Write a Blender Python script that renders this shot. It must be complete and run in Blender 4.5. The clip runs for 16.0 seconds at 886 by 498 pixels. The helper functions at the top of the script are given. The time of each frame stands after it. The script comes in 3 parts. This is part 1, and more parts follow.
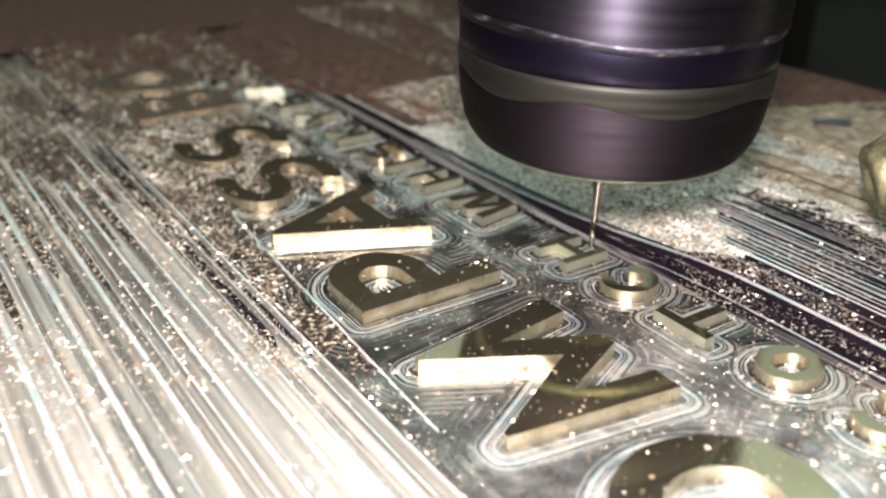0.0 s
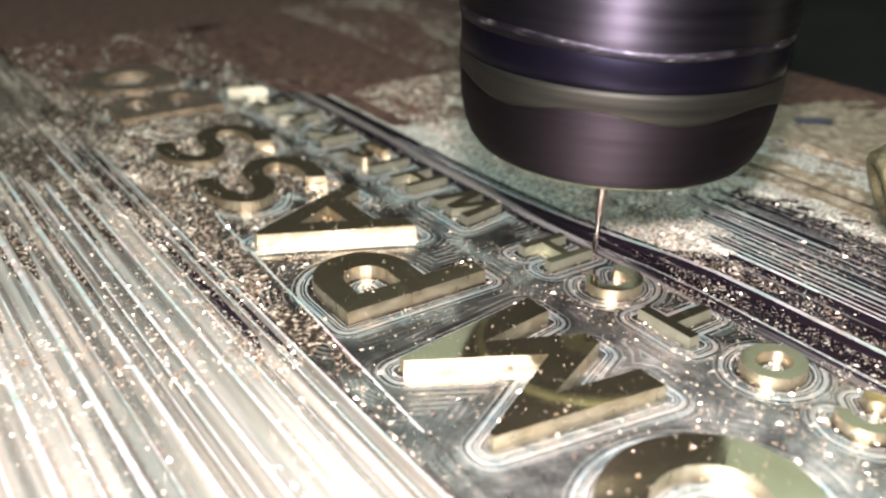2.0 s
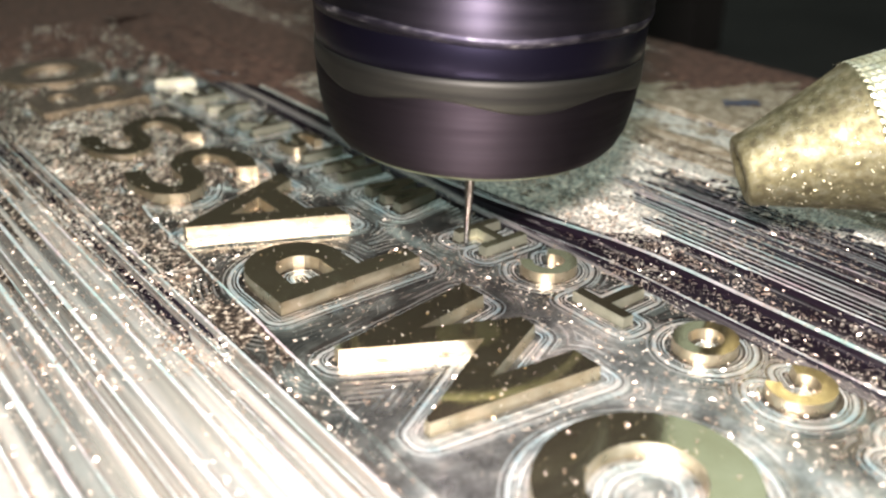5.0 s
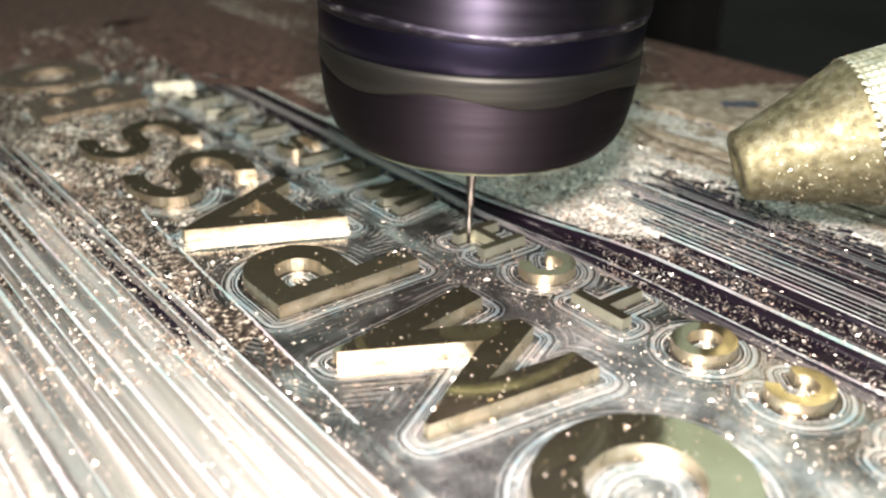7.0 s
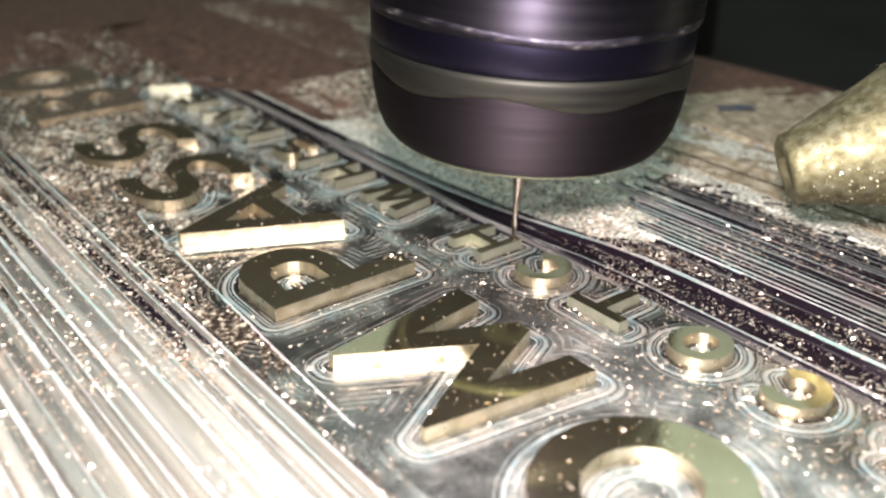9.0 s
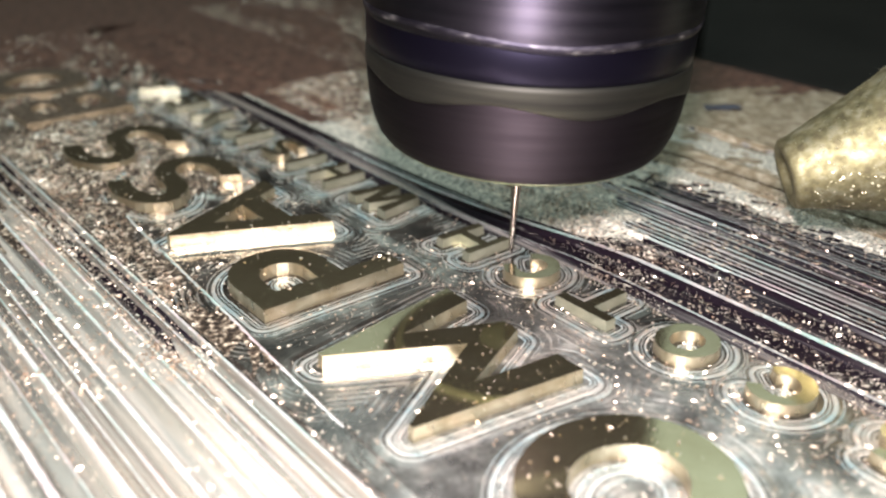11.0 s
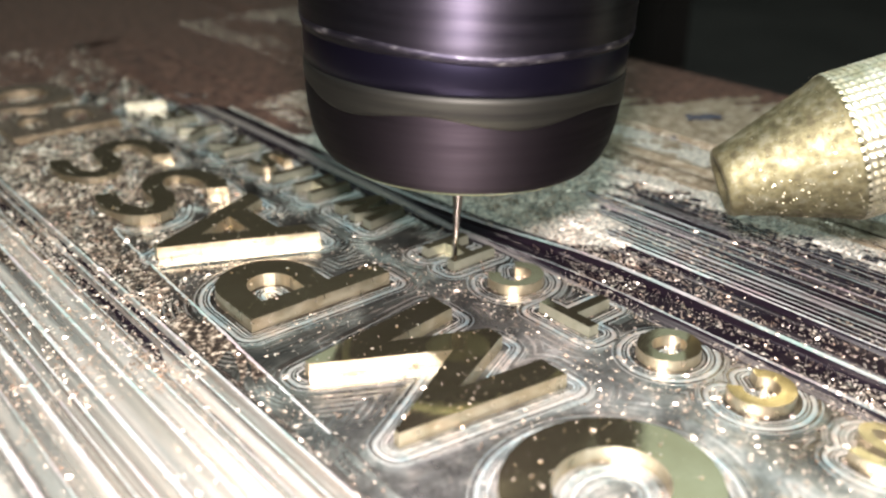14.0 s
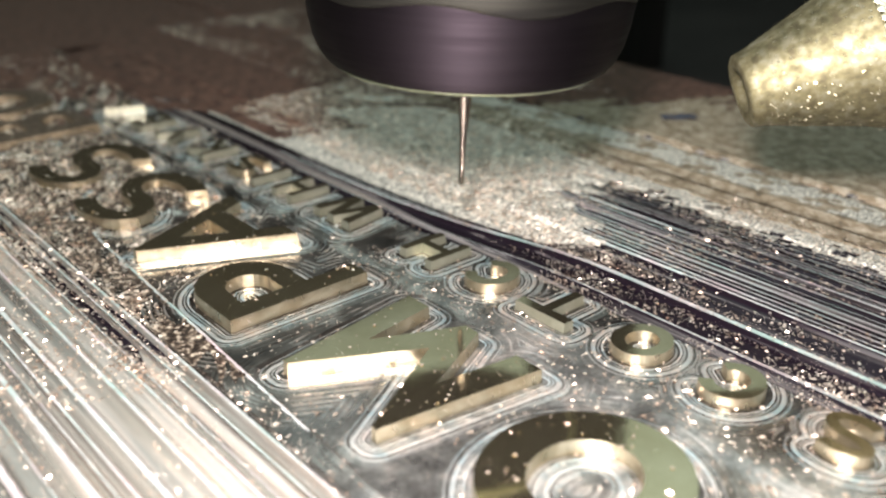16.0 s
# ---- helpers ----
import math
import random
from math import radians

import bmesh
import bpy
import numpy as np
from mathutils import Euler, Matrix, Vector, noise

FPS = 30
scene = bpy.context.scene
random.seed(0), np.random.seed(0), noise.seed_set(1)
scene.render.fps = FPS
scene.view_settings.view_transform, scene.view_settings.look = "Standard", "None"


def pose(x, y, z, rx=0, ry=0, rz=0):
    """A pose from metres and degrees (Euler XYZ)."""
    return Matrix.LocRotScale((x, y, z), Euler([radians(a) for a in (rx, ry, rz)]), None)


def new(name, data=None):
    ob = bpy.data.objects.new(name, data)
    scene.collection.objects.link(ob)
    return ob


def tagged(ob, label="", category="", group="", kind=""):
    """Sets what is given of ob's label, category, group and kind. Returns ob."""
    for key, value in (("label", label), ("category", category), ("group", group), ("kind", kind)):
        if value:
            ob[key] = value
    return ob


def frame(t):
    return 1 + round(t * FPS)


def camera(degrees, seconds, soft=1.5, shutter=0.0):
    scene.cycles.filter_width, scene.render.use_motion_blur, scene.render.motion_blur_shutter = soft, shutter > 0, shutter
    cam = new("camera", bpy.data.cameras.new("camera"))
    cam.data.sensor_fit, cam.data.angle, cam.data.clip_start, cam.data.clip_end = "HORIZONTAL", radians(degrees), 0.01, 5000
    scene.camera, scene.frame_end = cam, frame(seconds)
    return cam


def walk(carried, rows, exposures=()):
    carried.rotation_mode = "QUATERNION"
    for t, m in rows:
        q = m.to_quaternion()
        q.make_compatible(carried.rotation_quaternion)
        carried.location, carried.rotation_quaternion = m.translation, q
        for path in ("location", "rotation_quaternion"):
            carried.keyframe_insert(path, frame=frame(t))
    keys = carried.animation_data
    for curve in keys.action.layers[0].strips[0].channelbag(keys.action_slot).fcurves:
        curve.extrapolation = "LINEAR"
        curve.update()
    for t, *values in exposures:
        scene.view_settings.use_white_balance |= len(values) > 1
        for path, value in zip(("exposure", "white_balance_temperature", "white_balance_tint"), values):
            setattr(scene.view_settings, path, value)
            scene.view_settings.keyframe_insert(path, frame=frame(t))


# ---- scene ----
# All plan numbers are millimetres on the plate: x across the lettering, y along its reading direction, z up.
MM = 0.001
CAMERA_ROWS = [  # seconds, x, y, z, tilt, roll, yaw
    (0, 0.00, 0.00, 26.00, -25.66, -0.11, -33.14),
    (0.5, -0.20, 0.16, 26.07, -25.47, -0.32, -33.51),
    (1, -0.23, 0.24, 26.00, -25.42, -0.22, -33.30),
    (1.5, -0.13, 0.09, 26.02, -25.45, -0.16, -33.53),
    (2, 0.08, 0.15, 25.95, -25.70, -0.33, -34.10),
    (2.5, 0.06, 0.23, 25.90, -25.86, -0.36, -34.01),
    (3, 0.12, 0.15, 25.97, -25.66, -0.32, -34.03),
    (3.5, 0.43, -0.23, 25.66, -25.76, -0.31, -35.47),
    (4, 0.59, -0.05, 25.56, -26.26, -0.76, -37.60),
    (6.5, 0.68, 0.09, 25.36, -26.05, -0.42, -38.03),
    (7, 0.70, 0.02, 25.50, -26.05, -0.36, -38.05),
    (7.5, 0.77, 0.01, 25.47, -26.03, -0.36, -38.05),
    (8, 0.66, -0.02, 25.54, -25.89, -0.38, -38.02),
    (8.5, 0.66, 0.01, 25.49, -25.84, -0.44, -38.16),
    (11, 0.73, -0.32, 25.55, -25.75, -0.34, -38.83),
    (11.5, 0.62, -0.60, 25.57, -25.50, -0.28, -39.44),
    (12, 0.74, -0.60, 25.47, -25.58, -0.26, -39.63),
    (12.5, 0.44, -0.61, 25.55, -25.33, -0.39, -39.38),
    (13, 0.32, -0.58, 25.57, -25.22, -0.41, -39.07),
    (13.5, 0.33, -0.73, 25.62, -25.01, -0.35, -39.18),
    (14, 0.42, -1.03, 25.57, -24.90, -0.15, -39.71),
    (14.5, 0.29, -1.33, 25.66, -24.99, -0.16, -40.16),
    (15, 0.25, -1.38, 25.62, -24.90, -0.20, -40.13),
    (15.5, 0.19, -1.59, 25.75, -24.57, -0.11, -40.26),
    (16, 0.30, -1.91, 25.67, -24.70, 0.06, -40.85),
]
cam = camera(50.85, 16.0, 2.4)
walk(cam, [(t, pose(x * MM, y * MM, z * MM, 90 + tilt, roll, yaw)) for t, x, y, z, tilt, roll, yaw in CAMERA_ROWS],
     [(0.0, 0.34), (3.5, 0.37), (6.5, 0.39), (8.7, 0.39), (11.0, 0.36), (15.2, 0.31), (16.0, 0.16)])
cam.data.dof.use_dof = True
cam.data.dof.focus_distance = 0.054
cam.data.dof.aperture_fstop = 46.0

# ---- light: the phone's torch beside the lens, and a dim workshop ----
scene.view_settings.exposure = 0.24
world = bpy.data.worlds.new("workshop")
scene.world = world
world.use_nodes = True
sky_nodes, sky_links = world.node_tree.nodes, world.node_tree.links
way_up = sky_nodes.new("ShaderNodeTexCoord")
split = sky_nodes.new("ShaderNodeSeparateXYZ")
sky_links.new(way_up.outputs["Generated"], split.inputs[0])
ceiling_glow = sky_nodes.new("ShaderNodeValToRGB")  # a dark horizon under a lit ceiling
sky_links.new(split.outputs["Z"], ceiling_glow.inputs[0])
glow = ceiling_glow.color_ramp.elements
glow[0].position, glow[0].color = 0.37, (0.075, 0.07, 0.068, 1)
glow[1].position, glow[1].color = 0.70, (0.79, 1.0, 0.93, 1)
sky_links.new(ceiling_glow.outputs[0], sky_nodes["Background"].inputs[0])
sky_nodes["Background"].inputs[1].default_value = 0.85
torch = bpy.data.lights.new("torch", "POINT")
torch.energy = 0.57
torch.color = (1.0, 0.905, 0.885)
torch.shadow_soft_size = 0.003
torch_ob = new("torch", torch)
torch_ob.location = (5.0 * MM, 5.2 * MM, 33 * MM)

# ---- materials ----


def material(name):
    m = bpy.data.materials.new(name)
    m.use_nodes = True
    return m, m.node_tree.nodes, m.node_tree.links, m.node_tree.nodes["Principled BSDF"]


def add(nodes, links, kind, ins=(), **props):
    n = nodes.new(kind)
    for k, v in props.items():
        if k == "op":
            n.operation = v
        elif k == "blend":
            n.blend_type = v
        elif k == "dtype":
            n.data_type = v
    for k, v in dict(ins).items():
        if hasattr(v, "links"):
            links.new(v, n.inputs[k])
        else:
            n.inputs[k].default_value = v
    return n


def coords(nodes, links, scale):
    """Object coordinates in millimetres, stretched by scale."""
    c = nodes.new("ShaderNodeTexCoord")
    m = nodes.new("ShaderNodeMapping")
    links.new(c.outputs["Object"], m.inputs["Vector"])
    m.inputs["Scale"].default_value = [1000 * s for s in scale]
    return m.outputs[0]


def ramp(nodes, links, fac, stops):
    r = nodes.new("ShaderNodeValToRGB")
    links.new(fac, r.inputs[0])
    el = r.color_ramp.elements
    while len(el) < len(stops):
        el.new(0.5)
    for e, (p, c) in zip(el, stops):
        e.position = p
        e.color = (*c, 1) if len(c) == 3 else c
    return r.outputs[0]


def grey(v):
    return (v, v, v)


def bump(nodes, links, bsdf, height, strength, distance_mm):
    b = nodes.new("ShaderNodeBump")
    b.inputs["Strength"].default_value = strength
    b.inputs["Distance"].default_value = distance_mm * MM
    links.new(height, b.inputs["Height"])
    links.new(b.outputs[0], bsdf.inputs["Normal"])


def noise_tex(nodes, links, vec, scale, detail=4.0, rough=0.55):
    n = nodes.new("ShaderNodeTexNoise")
    links.new(vec, n.inputs["Vector"])
    n.inputs["Scale"].default_value = scale
    n.inputs["Detail"].default_value = detail
    n.inputs["Roughness"].default_value = rough
    return n.outputs[0]


def metal(name, stops, scale, rough_stops, rough_scale, relief, relief_scale, relief_mm, bare=1.0):
    """Bare metal: tint, gloss and fine relief each from a noise of its own stretch, in millimetres."""
    m, nodes, links, b = material(name)
    b.inputs["Metallic"].default_value = bare
    links.new(ramp(nodes, links, noise_tex(nodes, links, coords(nodes, links, scale), 1.0), stops), b.inputs["Base Color"])
    links.new(ramp(nodes, links, noise_tex(nodes, links, coords(nodes, links, rough_scale), 1.0, 5.0), rough_stops), b.inputs["Roughness"])
    bump(nodes, links, b, noise_tex(nodes, links, coords(nodes, links, relief_scale), 1.0, 3.0), relief, relief_mm)
    return m


mat_top = metal("polished_brass", [(0.3, (0.56, 0.49, 0.31)), (0.7, (0.66, 0.59, 0.40))], (0.4, 0.4, 0.4), [(0.35, grey(0.05)), (0.75, grey(0.12))], (1.2, 1.2, 1.2), 0.10, (4, 4, 4), 0.012, 0.985)
mat_wall = metal("cut_brass_wall", [(0.3, (0.30, 0.255, 0.165)), (0.7, (0.44, 0.39, 0.29))], (0.9, 0.9, 0.9), [(0.3, grey(0.24)), (0.7, grey(0.42))], (2, 2, 1.2), 0.5, (6, 6, 0.5), 0.03, 0.93)
# same cut brass, with the teal ceiling's reflection put into its colour
mat_sky_wall = metal("sky_tinted_cut_wall", [(0.3, (0.25, 0.255, 0.19)), (0.7, (0.36, 0.355, 0.28))], (0.9, 0.9, 0.9), [(0.3, grey(0.32)), (0.7, grey(0.50))], (2, 2, 1.2), 0.3, (6, 6, 0.5), 0.03, 0.85)


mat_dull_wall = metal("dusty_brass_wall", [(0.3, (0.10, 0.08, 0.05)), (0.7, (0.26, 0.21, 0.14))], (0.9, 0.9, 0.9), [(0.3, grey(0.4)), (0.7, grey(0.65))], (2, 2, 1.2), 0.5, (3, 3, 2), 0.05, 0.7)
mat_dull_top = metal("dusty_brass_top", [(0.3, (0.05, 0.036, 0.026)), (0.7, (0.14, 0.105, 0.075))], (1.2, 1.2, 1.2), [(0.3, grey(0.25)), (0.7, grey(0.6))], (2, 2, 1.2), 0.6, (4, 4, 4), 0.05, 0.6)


def cutter_floor():
    """Milled floor: bands and fine lines that follow the cutter's way round the letters (the mesh carries the distance to them)."""
    m, nodes, links, b = material("milled_floor")
    b.inputs["Metallic"].default_value = 0.94
    way = nodes.new("ShaderNodeAttribute")
    way.attribute_name = "path"
    d = way.outputs["Fac"]
    fine = noise_tex(nodes, links, coords(nodes, links, (1, 1, 1)), 0.55, 5.0, 0.65)
    wob = add(nodes, links, "ShaderNodeMath", {0: fine, 1: 0.07}, op="MULTIPLY_ADD")
    links.new(d, wob.inputs[2])
    rings = ramp(nodes, links, add(nodes, links, "ShaderNodeMath", {0: wob.outputs[0], 1: 2.0}, op="DIVIDE").outputs[0],
                 [(0.0, grey(0)), (0.20, grey(0)), (0.215, grey(1)), (0.245, grey(0.9)), (0.26, grey(0.05)), (0.315, grey(0.05)), (0.325, grey(0.8)), (0.345, grey(0.7)), (0.36, grey(0.05)), (0.41, grey(0.15)), (0.42, grey(0.85)), (0.50, grey(0.6)), (0.515, grey(1)), (0.53, grey(0.05)), (0.63, grey(0.0)), (0.64, grey(0.7)), (0.665, grey(0.6)), (0.68, grey(0.05))])
    lines = add(nodes, links, "ShaderNodeMath", {0: add(nodes, links, "ShaderNodeMath", {0: wob.outputs[0], 1: 2.4}, op="MULTIPLY").outputs[0]}, op="FRACT")
    thin = ramp(nodes, links, lines.outputs[0], [(0.30, grey(0)), (0.42, grey(1)), (0.62, grey(0.7)), (0.70, grey(0))])
    gate = ramp(nodes, links, noise_tex(nodes, links, coords(nodes, links, (1, 1, 1)), 0.3, 3.0), [(0.48, grey(0)), (0.62, grey(0.6))])
    fine_lines = add(nodes, links, "ShaderNodeMath", {0: thin, 1: gate}, op="MULTIPLY")
    worn = ramp(nodes, links, noise_tex(nodes, links, coords(nodes, links, (1, 1, 1)), 0.42, 6.0, 0.7), [(0.28, grey(0.45)), (0.46, grey(1.0))])
    broken = add(nodes, links, "ShaderNodeMath", {0: rings, 1: worn}, op="MULTIPLY")
    scuffs = ramp(nodes, links, noise_tex(nodes, links, coords(nodes, links, (1, 1, 1)), 0.22, 8.0, 0.75), [(0.54, grey(0)), (0.72, grey(0.4))])
    scuffed = add(nodes, links, "ShaderNodeMath", {0: scuffs, 1: fine_lines.outputs[0]}, op="MAXIMUM")
    mask = add(nodes, links, "ShaderNodeMath", {0: broken.outputs[0], 1: scuffed.outputs[0]}, op="MAXIMUM")
    near_floor = nodes.new("ShaderNodeAttribute")  # ceiling's reflection put into the colour: near floor paler and duller, far floor darker
    near_floor.attribute_name = "near_lit"
    near_tint = ramp(nodes, links, noise_tex(nodes, links, coords(nodes, links, (0.3, 0.3, 0.3)), 1.0, 6.0, 0.6), [(0.36, (0.14, 0.125, 0.115)), (0.5, (0.36, 0.355, 0.34)), (0.62, (0.62, 0.58, 0.55))])
    far_tint = ramp(nodes, links, noise_tex(nodes, links, coords(nodes, links, (0.35, 0.35, 0.35)), 1.0), [(0.38, (0.055, 0.043, 0.036)), (0.53, (0.17, 0.148, 0.13)), (0.67, (0.48, 0.455, 0.42))])
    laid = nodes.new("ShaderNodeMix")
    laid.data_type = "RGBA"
    links.new(near_floor.outputs["Fac"], laid.inputs["Factor"])
    links.new(far_tint, laid.inputs[6])
    links.new(near_tint, laid.inputs[7])
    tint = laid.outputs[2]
    pale = ramp(nodes, links, noise_tex(nodes, links, coords(nodes, links, (0.6, 0.6, 0.6)), 1.0), [(0.35, (0.58, 0.73, 0.78)), (0.5, (0.84, 0.84, 0.82)), (0.64, (0.88, 0.76, 0.70))])
    grit = ramp(nodes, links, noise_tex(nodes, links, coords(nodes, links, (1, 1, 1)), 3.5, 4.0, 0.7), [(0.40, grey(0.7)), (0.56, grey(1.0))])
    dirt = nodes.new("ShaderNodeMix")
    dirt.data_type, dirt.blend_type = "RGBA", "MULTIPLY"
    dirt.inputs["Factor"].default_value = 1.0
    links.new(tint, dirt.inputs[6])
    links.new(grit, dirt.inputs[7])
    mix = nodes.new("ShaderNodeMix")
    mix.data_type = "RGBA"
    links.new(mask.outputs[0], mix.inputs["Factor"])
    links.new(dirt.outputs[2], mix.inputs[6])
    links.new(pale, mix.inputs[7])
    links.new(mix.outputs[2], b.inputs["Base Color"])
    base = ramp(nodes, links, noise_tex(nodes, links, coords(nodes, links, (0.8, 0.8, 0.8)), 1.0, 6.0, 0.7), [(0.36, grey(0.10)), (0.66, grey(0.25))])
    dull = add(nodes, links, "ShaderNodeMath", {0: near_floor.outputs["Fac"], 1: 0.16}, op="MULTIPLY_ADD")
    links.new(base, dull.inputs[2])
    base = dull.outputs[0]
    gloss = nodes.new("ShaderNodeMix")
    links.new(mask.outputs[0], gloss.inputs["Factor"])
    links.new(base, gloss.inputs[2])
    gloss.inputs[3].default_value = 0.55
    links.new(gloss.outputs[0], b.inputs["Roughness"])
    high = add(nodes, links, "ShaderNodeMath", {0: fine, 1: 0.35, 2: mask.outputs[0]}, op="MULTIPLY_ADD")
    bump(nodes, links, b, high.outputs[0], 0.3, 0.05)
    return m


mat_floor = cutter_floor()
mat_ridge = metal("burnished_ridge", [(0.32, (0.38, 0.52, 0.49)), (0.5, (0.54, 0.57, 0.56)), (0.68, (0.62, 0.50, 0.52))], (0.5, 0.22, 0.5), [(0.35, grey(0.40)), (0.65, grey(0.66))], (1.5, 1.5, 1.5), 0.4, (7, 7, 7), 0.03, 0.75)
mat_face = metal("coarse_milled_face", [(0.30, (0.32, 0.275, 0.235)), (0.44, (0.425, 0.415, 0.385)), (0.54, (0.51, 0.465, 0.42)), (0.68, (0.58, 0.505, 0.44))], (0.9, 0.05, 0.5), [(0.38, grey(0.2)), (0.58, grey(0.58))], (1.3, 0.02, 1), 0.45, (11, 0.08, 1), 0.05, 0.9)
# near-black stops: dark surroundings mirrored by the polished bands, put into the colour
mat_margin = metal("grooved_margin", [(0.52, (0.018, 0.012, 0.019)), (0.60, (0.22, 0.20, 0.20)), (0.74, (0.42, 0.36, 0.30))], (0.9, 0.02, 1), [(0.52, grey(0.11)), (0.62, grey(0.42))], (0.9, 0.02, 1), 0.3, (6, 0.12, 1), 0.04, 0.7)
mat_sand = metal("swarf_drift", [(0.36, (0.06, 0.058, 0.055)), (0.5, (0.40, 0.39, 0.35)), (0.62, (0.86, 0.80, 0.70))], (4.2, 4.2, 4.2), [(0.3, grey(0.35)), (0.7, grey(0.7))], (2, 2, 2), 1.0, (3.2, 3.2, 3.2), 0.25, 0.6)
mat_caked = metal("caked_chips", [(0.44, (0.018, 0.012, 0.009)), (0.55, (0.11, 0.08, 0.058)), (0.68, (0.62, 0.54, 0.43))], (2.6, 2.6, 2.6), [(0.3, grey(0.3)), (0.7, grey(0.65))], (2, 2, 2), 1.0, (2.4, 2.4, 2.4), 0.25, 0.6)
mat_chip = metal("swarf", [(0.35, (0.50, 0.36, 0.27)), (0.62, (0.90, 0.80, 0.70))], (0.7, 0.7, 0.7), [(0.4, grey(0.22)), (0.6, grey(0.45))], (1, 1, 1), 0.2, (8, 8, 8), 0.02, 0.85)

mat_dust, nodes, links, b = material("dusty_plate")
b.inputs["Metallic"].default_value = 0.12
b.inputs["Specular IOR Level"].default_value = 0.25
v = coords(nodes, links, (1, 1, 1))
links.new(ramp(nodes, links, noise_tex(nodes, links, v, 0.9, 8.0, 0.75), [(0.34, (0.014, 0.0075, 0.0055)), (0.5, (0.06, 0.030, 0.021)), (0.64, (0.13, 0.071, 0.050))]), b.inputs["Base Color"])
b.inputs["Roughness"].default_value = 0.75
bump(nodes, links, b, noise_tex(nodes, links, v, 2.2, 5.0, 0.7), 0.8, 0.25)

mat_border, nodes, links, b = material("golden_dust")
b.inputs["Metallic"].default_value = 0.3
v = coords(nodes, links, (1.5, 1.1, 1))
links.new(ramp(nodes, links, noise_tex(nodes, links, v, 0.7, 8.0, 0.75), [(0.34, (0.045, 0.033, 0.022)), (0.48, (0.18, 0.14, 0.09)), (0.66, (0.40, 0.36, 0.29))]), b.inputs["Base Color"])
b.inputs["Roughness"].default_value = 0.6
bump(nodes, links, b, noise_tex(nodes, links, v, 3.0, 5.0, 0.7), 0.8, 0.2)


def turned_steel(name, low, high, rough, metallic):
    """Dark steel with turning marks round it, which draw a lamp's glint out upright."""
    m, nodes, links, b = material(name)
    b.inputs["Metallic"].default_value = metallic
    v2 = coords(nodes, links, (0.1, 0.1, 2.2))
    links.new(ramp(nodes, links, noise_tex(nodes, links, v2, 1.0), [(0.3, low), (0.7, high)]), b.inputs["Base Color"])
    links.new(ramp(nodes, links, noise_tex(nodes, links, v2, 1.6), [(0.3, grey(rough - 0.05)), (0.7, grey(rough + 0.07))]), b.inputs["Roughness"])
    t = nodes.new("ShaderNodeTangent")
    t.direction_type, t.axis = "RADIAL", "Z"
    links.new(t.outputs[0], b.inputs["Tangent"])
    b.inputs["Anisotropic"].default_value = 0.75
    b.inputs["Anisotropic Rotation"].default_value = 0.25
    return m


# grey of the added unseen walls, sets how dark the brass reflects
mat_unseen_wall, nodes, links, b = material("unseen_wall_grey")
v = coords(nodes, links, (1, 1, 1))
links.new(ramp(nodes, links, noise_tex(nodes, links, v, 0.03), [(0.3, (0.06, 0.050, 0.042)), (0.7, (0.10, 0.082, 0.07))]), b.inputs["Base Color"])
b.inputs["Roughness"].default_value = 0.6
mat_nut = turned_steel("black_oxide_steel", (0.017, 0.0135, 0.0165), (0.022, 0.0178, 0.0215), 0.68, 1.0)
mat_body = turned_steel("spindle_steel", (0.022, 0.0195, 0.028), (0.036, 0.032, 0.043), 0.45, 1.0)
mat_rim = metal("pale_steel_rim", [(0.3, (0.24, 0.27, 0.19)), (0.7, (0.34, 0.36, 0.27))], (0.3, 0.3, 0.3), [(0.3, grey(0.4)), (0.7, grey(0.6))], (1, 1, 1), 0.1, (3, 3, 3), 0.02)
# pale streaks are scratches and the rim's glints, put into the colour
mat_scratch_glint = metal("scratched_glinting_steel", [(0.46, (0.02, 0.018, 0.026)), (0.58, (0.05, 0.046, 0.056)), (0.70, (0.26, 0.25, 0.26))], (0.7, 0.7, 2.5), [(0.3, grey(0.42)), (0.7, grey(0.6))], (1, 1, 1), 0.5, (1, 1, 4), 0.05)
mat_film = metal("blue_film", [(0.3, (0.03, 0.035, 0.055)), (0.7, (0.06, 0.065, 0.09))], (1, 1, 1), [(0.3, grey(0.35)), (0.7, grey(0.55))], (1, 1, 1), 0.3, (3, 3, 3), 0.05, 0.2)
mat_navy, nodes, links, b = material("dark_groove_steel")
b.inputs["Metallic"].default_value = 0.9
b.inputs["Base Color"].default_value = (0.006, 0.005, 0.012, 1)
b.inputs["Roughness"].default_value = 0.35
mat_band, nodes, links, b = material("grey_steel_band")
b.inputs["Metallic"].default_value = 1.0
v = coords(nodes, links, (0.1, 0.1, 3))
links.new(ramp(nodes, links, noise_tex(nodes, links, v, 1.0), [(0.3, (0.016, 0.0155, 0.015)), (0.7, (0.032, 0.0315, 0.027))]), b.inputs["Base Color"])
b.inputs["Roughness"].default_value = 0.55
mat_steel = metal("carbide", [(0.3, (0.22, 0.19, 0.17)), (0.7, (0.34, 0.30, 0.27))], (1, 1, 0.3), [(0.3, grey(0.12)), (0.7, grey(0.25))], (2, 2, 1), 0.1, (4, 4, 1), 0.02)
mat_nozzle = metal("nozzle_brass", [(0.3, (0.36, 0.33, 0.21)), (0.5, (0.52, 0.49, 0.36)), (0.68, (0.66, 0.64, 0.54))], (1.1, 1.1, 1.1), [(0.3, grey(0.26)), (0.7, grey(0.55))], (1.2, 1.2, 1.2), 0.6, (2.6, 2.6, 2.6), 0.08, 0.95)
